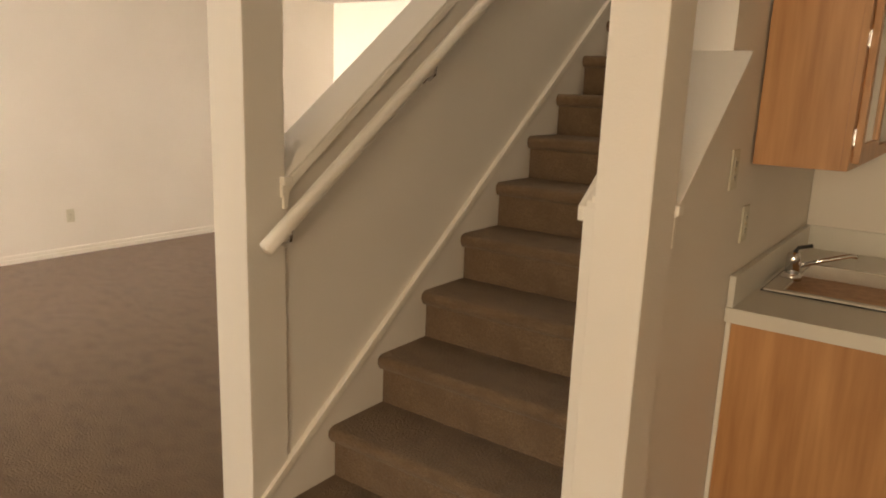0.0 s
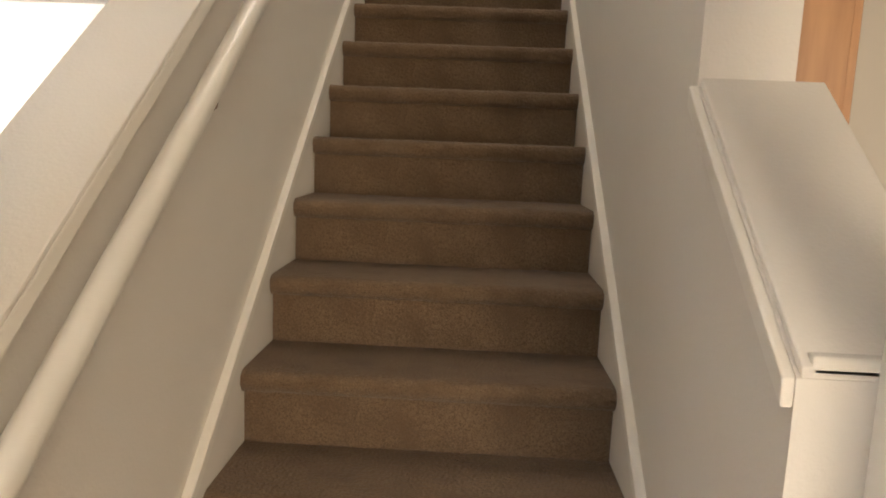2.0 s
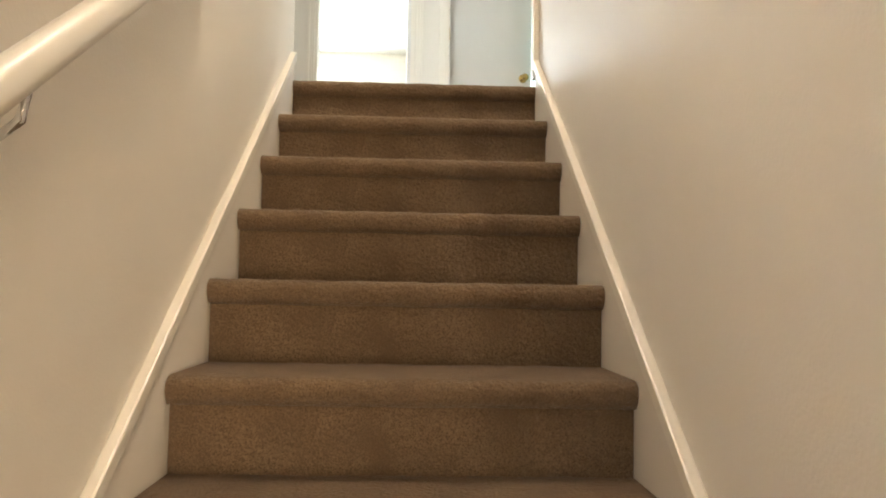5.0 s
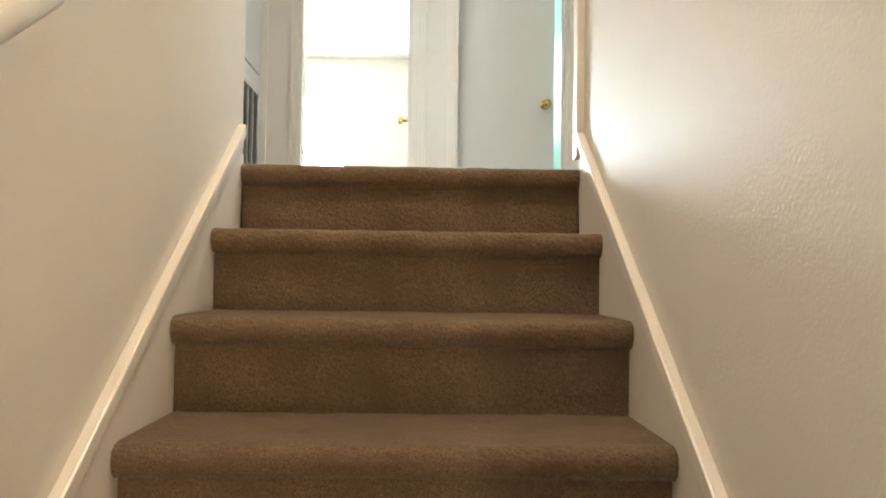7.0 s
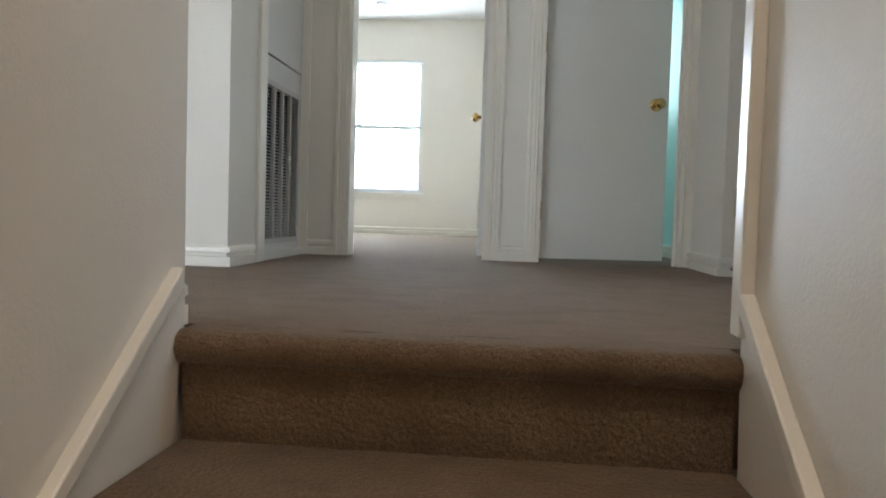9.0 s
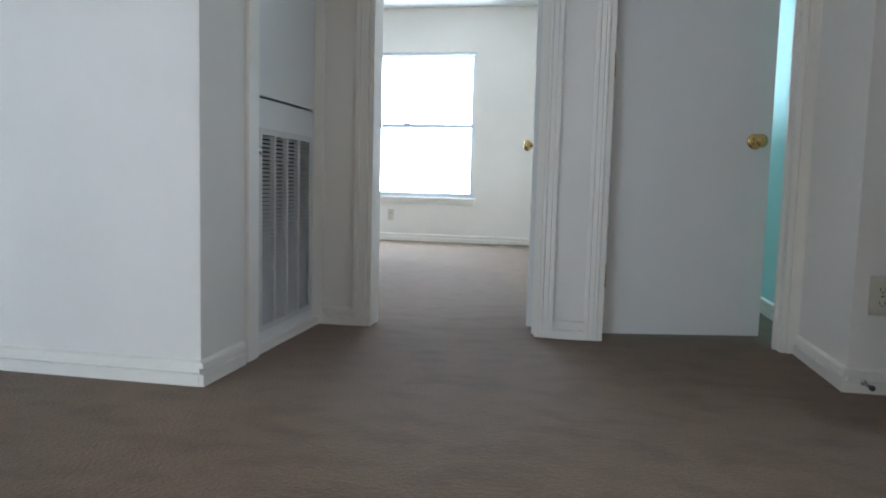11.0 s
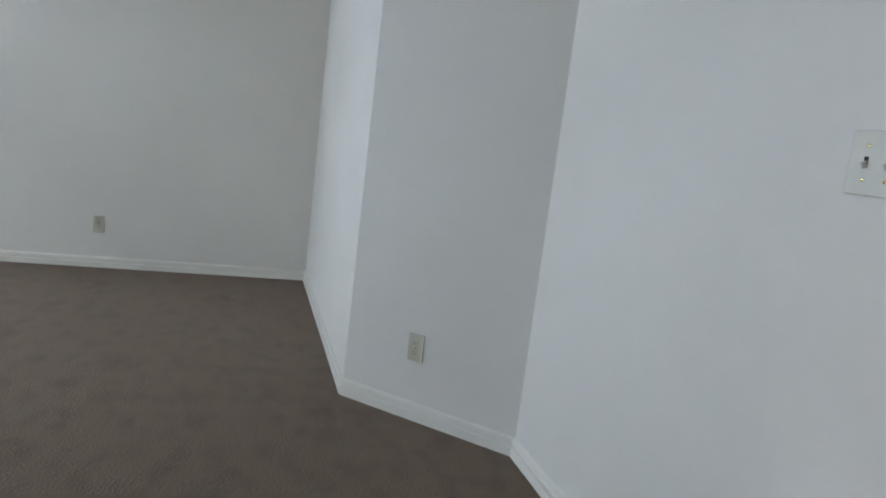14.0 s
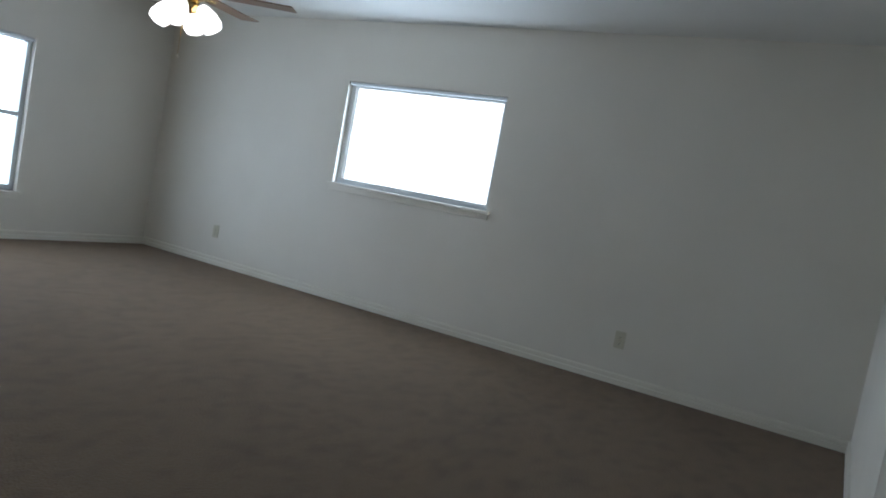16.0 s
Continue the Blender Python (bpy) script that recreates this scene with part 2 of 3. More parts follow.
part("landing_moulding", boxes((W - 0.011, 0.0, ZL + 0.03, W + 0.012, 0.045, CEIL_UP), bevel=0.004), TRIM, stair, "cream vertical corner strip at the stair head")

# knee wall, post and upper wall beside the stair on the living-room side
LK = 1.0
setting("wall_stair_west", prism([(-3.2, 0), (0.06, 0), (0.06, CEIL_UP), (-1.5, CEIL_UP), (-1.5, nose(-1.5) + LK), (-3.2, nose(-3.2) + LK)], "x", -0.150, -0.012), WALL, "beige painted stair wall with a sloped half-wall opening", "wall")
setting("wall_post_west", boxes((-0.150, -3.325, 0, -0.001, -3.18, CEIL_LOW), bevel=0.004), WALL, "beige painted drywall post at the stair foot", "wall")
cap = thing("half_wall_cap", "beige sloped wall cap with a moulded edge", "wall cap")
cap["kind"] = "structure"
part("cap_board", prism(rake(-3.2, -1.5, LK + 0.012, 0.012), "x", -0.165, 0.010, bevel=0.003), WALL, cap)
part("cap_moulding", prism(rake(-3.2, -1.5, LK, 0.036), "x", -0.012, 0.010, bevel=0.004), TRIM, cap)
part("cap_moulding", prism(rake(-3.2, -1.5, LK, 0.036), "x", -0.172, -0.150, bevel=0.004), TRIM, cap)
# kitchen side: short half wall, post, then full wall
RK, RE, RP = 0.968, -2.625, -3.10
setting("wall_stair_east", prism([(RP, 0), (0.03, 0), (0.03, CEIL_UP), (RE, CEIL_UP), (RE, nose(RE) + RK), (RP, nose(RP) + RK)], "x", W + 0.012, EAST), WALL, "beige painted stair wall with a small sloped opening", "wall")
setting("wall_post_east", boxes((1.012, -3.25, 0, 1.132, RP, CEIL_LOW), bevel=0.004), WALL, "beige painted drywall post at the stair foot", "wall")
cap2 = thing("half_wall_cap", "beige sloped wall cap with a moulded edge", "wall cap")
cap2["kind"] = "structure"
part("cap_board", prism(rake(RP, RE, RK + 0.014, 0.014), "x", W + 0.016, EAST + 0.05, bevel=0.003), WALL, cap2)
part("cap_moulding", prism(rake(RP, RE, RK, 0.036), "x", W - 0.004, W + 0.012, bevel=0.004), TRIM, cap2)
part("cap_moulding", prism(rake(RP, RE, RK, 0.036), "x", EAST, EAST + 0.032, bevel=0.004), TRIM, cap2)

for host, xa, xb, y, lift in ((cap, -0.168, 0.018, -3.18, LK), (cap2, W + 0.028, EAST + 0.055, RP + 0.02, RK)):
    z = nose(y) + lift
    part("cap_return", boxes((xa, y - 0.02, z - 0.012, xb, y + 0.014, z + 0.012), bevel=0.004), TRIM, host, "cream moulded end of the cap")
    part("cap_drop", boxes((xa + 0.010, y - 0.012, z - 0.085, xb - 0.010, y + 0.008, z - 0.012), bevel=0.004), TRIM, host)

# handrail
rail = thing("handrail", "cream painted wooden handrail on metal wall brackets", "handrail")
RA, RB = Vector((0.050, -3.30, 1.058)), Vector((0.050, -1.08, 1.058 + 2.22 * 0.735))
bm = tube([RA.lerp(RB, i / 24) for i in range(25)], 0.0215, 16)
for v in bm.verts:
    v.co.z += 0.006 if v.co.z > RA.z + (v.co.y - RA.y) * 0.735 else 0
part("rail", bm, TRIM, rail, "round cream painted rail", smooth=True)
for y in (-3.20, -2.52, -1.86, -1.20):
    z = RA.z + (y - RA.y) * 0.735
    b = part("bracket", tube([(-0.010, y, z - 0.075), (0.02, y, z - 0.078), (0.042, y, z - 0.06), (0.050, y, z - 0.02)], 0.006), CHROME, rail, "small bright metal bracket", smooth=True)
    part("screw_plate", turned([(0.004, 0), (0.018, 0.001), (0.018, 0.004), (0.008, 0.008)], (-0.011, y, z - 0.075), "x"), CHROME, b, smooth=True)

# ---- lower floor shell ----
X0, X1, Y0, Y1, Y2, XC = -4.55, 3.9, -9.5, 1.6, 2.9, -2.3
setting("floor_living_room", boxes((X0 - 0.1, Y0 - 0.1, -0.15, 0.9, Y2 + 0.1, 0.0)), CARPET, "brown cut-pile carpet with brushed tracks", "floor")
setting("floor_kitchen", boxes((0.9, Y0 - 0.1, -0.15, X1 + 0.1, Y2 + 0.1, 0.0)), CARPET, "brown cut-pile carpet floor", "floor")
wall_x("wall_living_west", X0 - 0.12, X0, Y0, Y1, 0, CEIL_LOW)
wall_y("wall_living_north", Y1, Y1 + 0.12, X0 - 0.12, XC, 0, CEIL_LOW)
wall_x("wall_living_recess", XC - 0.12, XC, Y1 + 0.12, Y2, 0, CEIL_LOW)
wall_y("wall_recess_north", Y2, Y2 + 0.12, XC - 0.12, X1 + 0.12, 0, CEIL_LOW)
baseboard(X0, Y1, XC, Y1, 0, 0, -1)
wall_y("wall_south", Y0 - 0.12, Y0, X0 - 0.12, X1 + 0.12, 0, CEIL_LOW, [(-4.45, -1.95, 0.6, 2.3), (1.4, 3.8, 0.5, 2.4)])
wall_x("wall_kitchen_east", X1, X1 + 0.12, Y0, Y2, 0, CEIL_LOW)
baseboard(X0, Y0, X0, Y1, 0, 1, 0)
setting("ceiling_lower", boxes((X0, Y0, CEIL_LOW, -0.152, Y2, ZL - 0.02), (EAST + 0.002, Y0, CEIL_LOW, X1, Y2, ZL - 0.02), (-0.152, Y0, CEIL_LOW, EAST + 0.002, -3.2, ZL - 0.02)), CEIL, "white textured ceiling", "ceiling")

# ---- upper floor shell ----
HX, HY, BY, SY = -0.456, 1.325, 2.27, 0.752      # grille wall, switch wall, door wall, loft north wall
JX, KX2, BEDY = -2.034, -2.627, 6.5
T = 0.11
EX, EY = 1.368, 1.78                                # short hall wall and the wall beyond it
WIN1 = (-1.83, -0.455, ZL + 0.44, ZL + 1.85)
WIN2 = (-3.225, -1.775, ZL + 0.955, ZL + 1.79)
WIN3 = (-3.56, -2.30, ZL + 0.40, ZL + 1.66)
DA, DB, DTOP = (-0.255, 0.430), (0.662, 1.325), ZL + 2.04
setting("floor_upper", boxes((FAR_X - 0.1, LOFT_S - 0.1, ZL - 0.2, -0.13, 7.0, ZL), (-0.13, 0.08, ZL - 0.2, 3.2, 7.0, ZL), (EAST, -1.2, ZL - 0.2, 3.2, 0.08, ZL)), CARPET, "brown cut-pile carpet with vacuum tracks", "floor")
setting("ceiling_upper", boxes((FAR_X - 0.12, LOFT_S - 0.12, CEIL_UP, 3.2, 7.0, CEIL_UP + 0.1)), CEIL, "white textured ceiling", "ceiling")
wall_x("wall_return_air", HX - T, HX, HY + 0.001, BY + T, ZL, CEIL_UP, [(HY + 0.325, HY + 0.945, ZL + 0.03, ZL + 2.0)])
wall_y("wall_switch", HY, HY + T, JX, HX - 0.001, ZL, CEIL_UP)
setting("wall_diagonal", prism([(JX, HY + 0.001), (KX2, SY + 0.001), (KX2, SY + T), (JX - 0.045, HY + T)], "z", ZL, CEIL_UP), WALL, "painted beige drywall with orange-peel texture", "wall")
wall_y("wall_loft_north", SY, SY + T, FAR_X, KX2 - 0.001, ZL, CEIL_UP)
wall_x("wall_loft_west", FAR_X - T, FAR_X, LOFT_S, SY + T, ZL, CEIL_UP, [WIN2])
wall_y("wall_loft_south", LOFT_S - T, LOFT_S, FAR_X - T, -0.132, ZL, CEIL_UP, [WIN3])
wall_x("wall_loft_east", -0.132, -0.012, LOFT_S, -1.5, ZL - 0.2, CEIL_UP)
wall_y("wall_stair_south", -3.32, -3.2, -0.012, EAST, CEIL_LOW, CEIL_UP)
wall_y("wall_hall_north", BY, BY + T, HX, EX - 0.001, ZL, CEIL_UP, [(*DA, ZL, DTOP), (*DB, ZL, DTOP)])
wall_x("wall_hall_east", EX, EX + T - 0.02, EY, BY + 0.06, ZL, CEIL_UP)
wall_y("wall_hall_recess", EY, EY + T, EX + T - 0.02, 2.4, ZL, CEIL_UP)
# the opening behind the hall fill is added and unseen
wall_x("wall_hall_far_east", 2.4, 2.4 + T, -1.2, 2.0, ZL, CEIL_UP, [(-0.15, 1.05, ZL + 0.8, ZL + 2.0)])
wall_y("wall_hall_south", -0.5 - T, -0.5, EAST + 0.001, 2.4, ZL, CEIL_UP)
wall_x("wall_bedroom_west", -2.6 - T, -2.6, BY + T, BEDY + T, ZL, CEIL_UP)
wall_y("wall_bedroom_north", BEDY, BEDY + T, -2.6, 3.2, ZL, CEIL_UP, [WIN1])
wall_x("wall_bedroom_east", 0.515, 0.585, BY + T + 0.001, BEDY, ZL, CEIL_UP)
wall_y("wall_bedroom_south", BY, BY + T, -2.6, HX - T, ZL, CEIL_UP)
wall_x("wall_bath_east", 1.47, 1.47 + T, BY + T + 0.001, BEDY, ZL, CEIL_UP, mat=MINT, label="mint green painted bathroom wall")
for row in ((HX, HY - 0.0, JX, HY, 0, -1), (JX, HY, KX2, SY, 0.707, -0.707), (KX2, SY, FAR_X, SY, 0, -1), (FAR_X, SY, FAR_X, LOFT_S, 1, 0), (FAR_X, LOFT_S, -0.13, LOFT_S, 0, 1),
            (HX, HY - 0.013, HX, HY + 0.25, 1, 0), (HX, BY, DA[0] - 0.058, BY, 0, -1), (DA[1] + 0.058, BY, DB[0] - 0.058, BY, 0, -1), (EX, BY, EX, EY - 0.013, -1, 0), (EX - 0.013, EY, 2.4, EY, 0, -1),
            (-2.6, BEDY, 0.515, BEDY, 0, -1), (1.47, BY + T, 1.47, BEDY, -1, 0), (-0.012, 0.06, -0.145, 0.06, 0, 1)):
    x0, y0, x1, y1, nx, ny = row
    baseboard(x0, y0, x1, y1, ZL, nx, ny)


def casing(name, a, b, y, top, label):
    """Door casing round an opening in a wall that faces -y, with the jamb lining."""
    c = thing(name, label, "door frame")
    c["kind"] = "structure"
    w, d = 0.058, 0.016
    part("casing_side", boxes((a - w, y - d, ZL, a - w + 0.018, y, top + w), (a - w + 0.018, y - d + 0.005, ZL, a - 0.020, y, top + w), (a - 0.020, y - d + 0.001, ZL, a - 0.006, y, top + w), bevel=0.003), TRIM, c)
    part("casing_side", boxes((b + w - 0.018, y - d, ZL, b + w, y, top + w), (b + 0.020, y - d + 0.005, ZL, b + w - 0.018, y, top + w), (b + 0.006, y - d + 0.001, ZL, b + 0.020, y, top + w), bevel=0.003), TRIM, c)
    part("casing_head", boxes((a - 0.006, y - d, top + 0.006, b + 0.006, y, top + w), bevel=0.004), TRIM, c)
    part("jamb", boxes((a - 0.004, y - 0.004, ZL, a + 0.014, y + T + 0.004, top)), TRIM, c)
    part("jamb", boxes((b - 0.014, y - 0.004, ZL, b + 0.004, y + T + 0.004, top)), TRIM, c)
    part("jamb_head", boxes((a + 0.014, y - 0.004, top - 0.014, b - 0.014, y + T + 0.004, top + 0.004)), TRIM, c)
    part("door_stop", boxes((b - 0.026, y + 0.045, ZL, b - 0.014, y + 0.06, top - 0.014)), TRIM, c)
    return c


casing("door_frame_bedroom", *DA, BY, DTOP, "cream painted wooden door casing of the bedroom")
casing("door_frame_bath", *DB, BY, DTOP, "cream painted wooden door casing of the bathroom")


def knob(parent, place, way, mat):
    """A round door knob with its rose, along x or y."""
    axis, s = way
    k = part("door_knob", turned([(0.001, 0.066 * s), (0.018, 0.064 * s), (0.026, 0.054 * s), (0.027, 0.044 * s), (0.020, 0.034 * s), (0.011, 0.028 * s), (0.011, 0.008 * s)], place, axis), mat, parent, "polished brass knob", smooth=True)
    part("rose", turned([(0.001, 0.009 * s), (0.024, 0.008 * s), (0.031, 0.003 * s), (0.031, 0.0)], place, axis), mat, k, smooth=True)
    return k


def door_leaf(name, label, hinge, degrees, width, knob_mat):
    """A flush slab door that hangs at hinge and stands open by degrees; its plane starts along +x."""
    d = thing(name, label, "door", place=(hinge[0], hinge[1], 0))
    d.rotation_euler = (0, 0, radians(degrees))
    part("slab", boxes((0.003, 0.0, ZL + 0.015, width, 0.035, ZL + 2.02), bevel=0.002), DOOR, d)
    knob(d, (width - 0.065, 0.0, ZL + 0.775), ("y", -1), knob_mat)
    knob(d, (width - 0.065, 0.035, ZL + 0.775), ("y", 1), knob_mat)
    for z in (0.2, 1.0, 1.8):
        part("hinge", turned([(0.005, 0), (0.006, 0.002), (0.006, 0.086), (0.005, 0.09)], (-0.002, -0.004, ZL + z)), BRASS, d)
    return d


door_leaf("door_bath", "white flush slab door with brass knob, slightly open", (DB[0] + 0.016, BY + 0.072), 13, 0.625, BRASS)
door_leaf("door_bedroom", "white flush slab door standing open into the bedroom", (DA[1] - 0.016, BY + 0.115), 91.5, 0.68, BRASS)
door_leaf("door_hall", "white flush slab door standing open in the hall", (2.13, 1.34), 180, 0.74, CHROME)

# return-air cupboard
unit = thing("return_air_cupboard", "cream painted air-return cupboard door with metal grille", "air return")
unit["kind"] = "structure"
GY0, GY1 = HY + 0.355, HY + 0.915
GX = HX - 0.030            # face of the cupboard doors, set back inside the casing
# near-black sheet, stands in for the shade behind the grille
part("recess_shade_sheet", boxes((HX - T + 0.004, GY0 - 0.03, ZL + 0.03, HX - T + 0.02, GY1 + 0.03, ZL + 2.0)), DARK, unit)
for ya, yb in ((GY0 - 0.085, GY0 - 0.012), (GY1 + 0.012, BY - 0.002)):
    part("casing_side", boxes((HX, ya, ZL, HX + 0.014, yb, ZL + 2.06), bevel=0.004), TRIM, unit)
part("casing_head", boxes((HX, GY0 - 0.012, ZL + 2.0, HX + 0.014, GY1 + 0.012, ZL + 2.06), bevel=0.004), TRIM, unit)
ZA, ZB, ZC = ZL + 0.02, ZL + 0.85, ZL + 1.99
F0, F1, FB, FT = GY0 + 0.085, GY1 - 0.045, ZL + 0.085, ZL + 0.73
leaf = part("grille_door", boxes((GX - 0.018, GY0 - 0.008, ZA, GX + 0.004, F0, ZB), (GX - 0.018, F1, ZA, GX + 0.004, GY1 + 0.008, ZB), (GX - 0.018, F0, ZA, GX + 0.004, F1, FB), (GX - 0.018, F0, FT, GX + 0.004, F1, ZB)), DOOR, unit, "cream painted hinged door")
part("upper_panel", boxes((GX - 0.018, GY0 - 0.008, ZB + 0.008, GX + 0.006, GY1 + 0.008, ZC), bevel=0.002), DOOR, unit, "smooth cream access panel")
part("grille_frame", boxes((GX, F0 - 0.022, FB - 0.022, GX + 0.009, F0, FT + 0.022), (GX, F1, FB - 0.022, GX + 0.009, F1 + 0.022, FT + 0.022), (GX, F0, FB - 0.022, GX + 0.009, F1, FB), (GX, F0, FT, GX + 0.009, F1, FT + 0.022)), ALU, leaf, "painted metal grille frame")
for i in range(1, 4):
    y = F0 + (F1 - F0) * i / 4
    part("mullion", boxes((GX - 0.01, y - 0.006, FB, GX + 0.008, y + 0.006, FT)), ALU, leaf)
lo = bpy.data.meshes.new("slat")
bm = prism([(GX - 0.012, 0.0105), (GX - 0.0105, 0.0105), (GX + 0.007, 0.0), (GX + 0.0055, 0.0)], "y", F0, F1)
bm.to_mesh(lo), bm.free()
lo.materials.append(ALU)
n_slat = 46
for i in range(n_slat):
    s = new("slat", lo)
    s.location, s.parent = (0, 0, FB + (FT - FB) * (i + 0.15) / n_slat), leaf
part("jamb", boxes((GX - 0.02, GY0 - 0.030, ZL, HX + 0.002, GY0 - 0.010, ZL + 2.0), (GX - 0.02, GY1 + 0.010, ZL, HX + 0.002, GY1 + 0.030, ZL + 2.0)), TRIM, unit)
part("latch", turned([(0.001, 0.026), (0.013, 0.024), (0.014, 0.012), (0.008, 0.006), (0.008, 0.0)], (GX + 0.004, GY0 + 0.035, ZL + 0.675), "x"), CHROME, leaf, "small metal latch knob", smooth=True)


def outlet(name, place, way, label, gang=1, switches=False):
    """A cover plate on a wall; way is the angle of its normal from +x."""
    p = thing(name, label, "light switch" if switches else "outlet", "wall outlets" if not switches else "", place=place)
    p.rotation_euler = (0, 0, radians(way))
    w = 0.035 if gang == 1 else 0.0825
    part("cover_plate", boxes((0.0, -w, -0.057, 0.006, w, 0.057), bevel=0.0025), PLATE, p)
    if switches:
        for y in (-0.046, 0, 0.046):
            part("toggle_slot", boxes((0.005, y - 0.0045, -0.004, 0.0066, y + 0.0045, 0.011)), DARK, p)
            part("toggle", prism([(0.006, -0.008), (0.006, 0.004), (0.017, -0.004), (0.017, -0.011)], "y", y - 0.0040, y + 0.0040), PLATE, p)
            for z in (-0.03, 0.03):
                part("screw", turned([(0.001, 0.0075), (0.003, 0.007), (0.0035, 0.005)], (0, y, z), "x", 10), BRASS, p)
    else:
        for z in (-0.0195, 0.0195):
            s = part("socket", boxes((0.005, -0.016, z - 0.014, 0.0078, 0.016, z + 0.014), bevel=0.0012), PLATE, p)
            part("slots", boxes((0.007, -0.008, z - 0.005, 0.0084, -0.006, z + 0.006), (0.007, 0.006, z - 0.005, 0.0084, 0.008, z + 0.005), (0.007, -0.002, z - 0.011, 0.0084, 0.002, z - 0.007)), DARK, s)
        part("screw", turned([(0.001, 0.0078), (0.003, 0.0072), (0.0035, 0.005)], (0, 0, 0), "x", 10), BRASS, p)
    return p


outlet("light_switch", (-0.668, HY, ZL + 1.19), -90, "ivory three-gang toggle switch plate on the wall", 3, True)
outlet("wall_outlet", (JX - 0.345, 0.992, ZL + 0.30), -45, "ivory duplex outlet low on the wall")
outlet("wall_outlet", (FAR_X, -0.635, ZL + 0.293), 0, "ivory duplex outlet low on the wall")
outlet("wall_outlet", (FAR_X, -4.467, ZL + 0.304), 0, "ivory duplex outlet low on the wall")
outlet("wall_outlet", (-1.276, BEDY, ZL + 0.257), -90, "grey-ivory duplex outlet under the bedroom window")
outlet("wall_outlet", (1.445, EY, ZL + 0.29), -90, "ivory duplex outlet low on the hall wall")
outlet("wall_outlet", (X0, -1.586, 0.343), 0, "ivory duplex outlet low on the living-room wall")


def window(name, plane, axis, a, b, z0, z1, inward, label, sliding=False):
    """A vinyl window in a wall: frame, meeting rail, glass, sill board and head box."""
    w = thing(name, label, "window")
    w["kind"] = "structure"
    s = inward

    def bx(u0, u1, d0, d1, za, zb, bevel=0.0):
        d0, d1 = sorted((plane + s * d0, plane + s * d1))
        return boxes((d0, u0, za, d1, u1, zb) if axis == "x" else (u0, d0, za, u1, d1, zb), bevel=bevel)

    fr = part("window_frame", bx(a, a + 0.04, -0.10, -0.05, z0, z1), VINYL, w)
    part("stile", bx(b - 0.04, b, -0.10, -0.05, z0, z1), VINYL, fr)
    part("head_rail", bx(a + 0.04, b - 0.04, -0.10, -0.05, z1 - 0.04, z1), VINYL, fr)
    part("bottom_rail", bx(a + 0.04, b - 0.04, -0.10, -0.05, z0, z0 + 0.045), VINYL, fr)
    mid = (a + b) / 2
    if sliding:
        panes = ((a + 0.04, b - 0.04, z0 + 0.045, z1 - 0.04),)
    else:
        zm = (z0 + z1) / 2
        part("meeting_rail", bx(a + 0.04, b - 0.04, -0.095, -0.055, zm - 0.02, zm + 0.02), VINYL, fr)
        part("sash_lock", bx(mid - 0.03, mid + 0.03, -0.055, -0.035, zm + 0.012, zm + 0.03, 0.003), BLACK, fr, "small dark sash lock")
        panes = ((a + 0.04, b - 0.04, z0 + 0.045, zm - 0.02), (a + 0.04, b - 0.04, zm + 0.02, z1 - 0.04))
    for p in panes:
        g = part("pane", bx(p[0], p[1], -0.08, -0.076, p[2], p[3]), GLASS, w, "clear glass pane")
        g.visible_shadow = False
    part("window_sill", bx(a - 0.035, b + 0.035, -0.05, 0.03, z0 - 0.022, z0, 0.004), TRIM, w, "painted wooden sill")
    part("blind_head_rail", bx(a + 0.006, b - 0.006, -0.045, -0.008, z1 - 0.028, z1 - 0.003, 0.003), VINYL, w, "head rail of a raised blind")
    part("apron", bx(a - 0.02, b + 0.02, 0.0, 0.013, z0 - 0.065, z0 - 0.022, 0.003), TRIM, w)
    return w


window("window_1", BEDY, "y", WIN1[0], WIN1[1], WIN1[2], WIN1[3], -1, "white vinyl window filled with bright daylight, with a wooden sill")
window("window_2", FAR_X, "x", WIN2[0], WIN2[1], WIN2[2], WIN2[3], 1, "white vinyl sliding window filled with bright daylight", True)
window("window_3", LOFT_S, "y", WIN3[0], WIN3[1], WIN3[2], WIN3[3], 1, "white vinyl single-hung window in the loft")
# glowing sheets that stand in for bright hazy daylight outside
setting("backdrop", boxes((-6, BEDY + 0.6, ZL - 0.5, 4, BEDY + 0.62, ZL + 3)), DAYLIGHT_GLOW, "overexposed bright daylight outside", "backdrop")
setting("backdrop", boxes((FAR_X - 0.72, -7, ZL, FAR_X - 0.7, 1, ZL + 3)), DAYLIGHT_GLOW, "overexposed bright daylight outside", "backdrop")
setting("backdrop", boxes((-6, LOFT_S - 0.72, ZL - 0.5, 0, LOFT_S - 0.7, ZL + 3)), DAYLIGHT_GLOW, "overexposed bright daylight outside", "backdrop")

# ceiling fan in the loft
FZ = CEIL_UP - 0.13
FX, FY = -2.95, -2.92
fan = thing("ceiling_fan", "ceiling fan with dark wooden blades and lit glass globes", "ceiling fan", place=(FX, FY, 0))
part("canopy", turned([(0.02, CEIL_UP - 0.07), (0.06, CEIL_UP - 0.05), (0.075, CEIL_UP)], (0, 0, 0)), BRASS, fan, smooth=True)
part("down_rod", turned([(0.012, FZ - 0.16), (0.012, CEIL_UP - 0.06)], (0, 0, 0)), BRASS, fan)
part("motor", turned([(0.04, FZ - 0.31), (0.10, FZ - 0.29), (0.12, FZ - 0.24), (0.11, FZ - 0.18), (0.04, FZ - 0.15)], (0, 0, 0)), BRASS, fan, smooth=True)
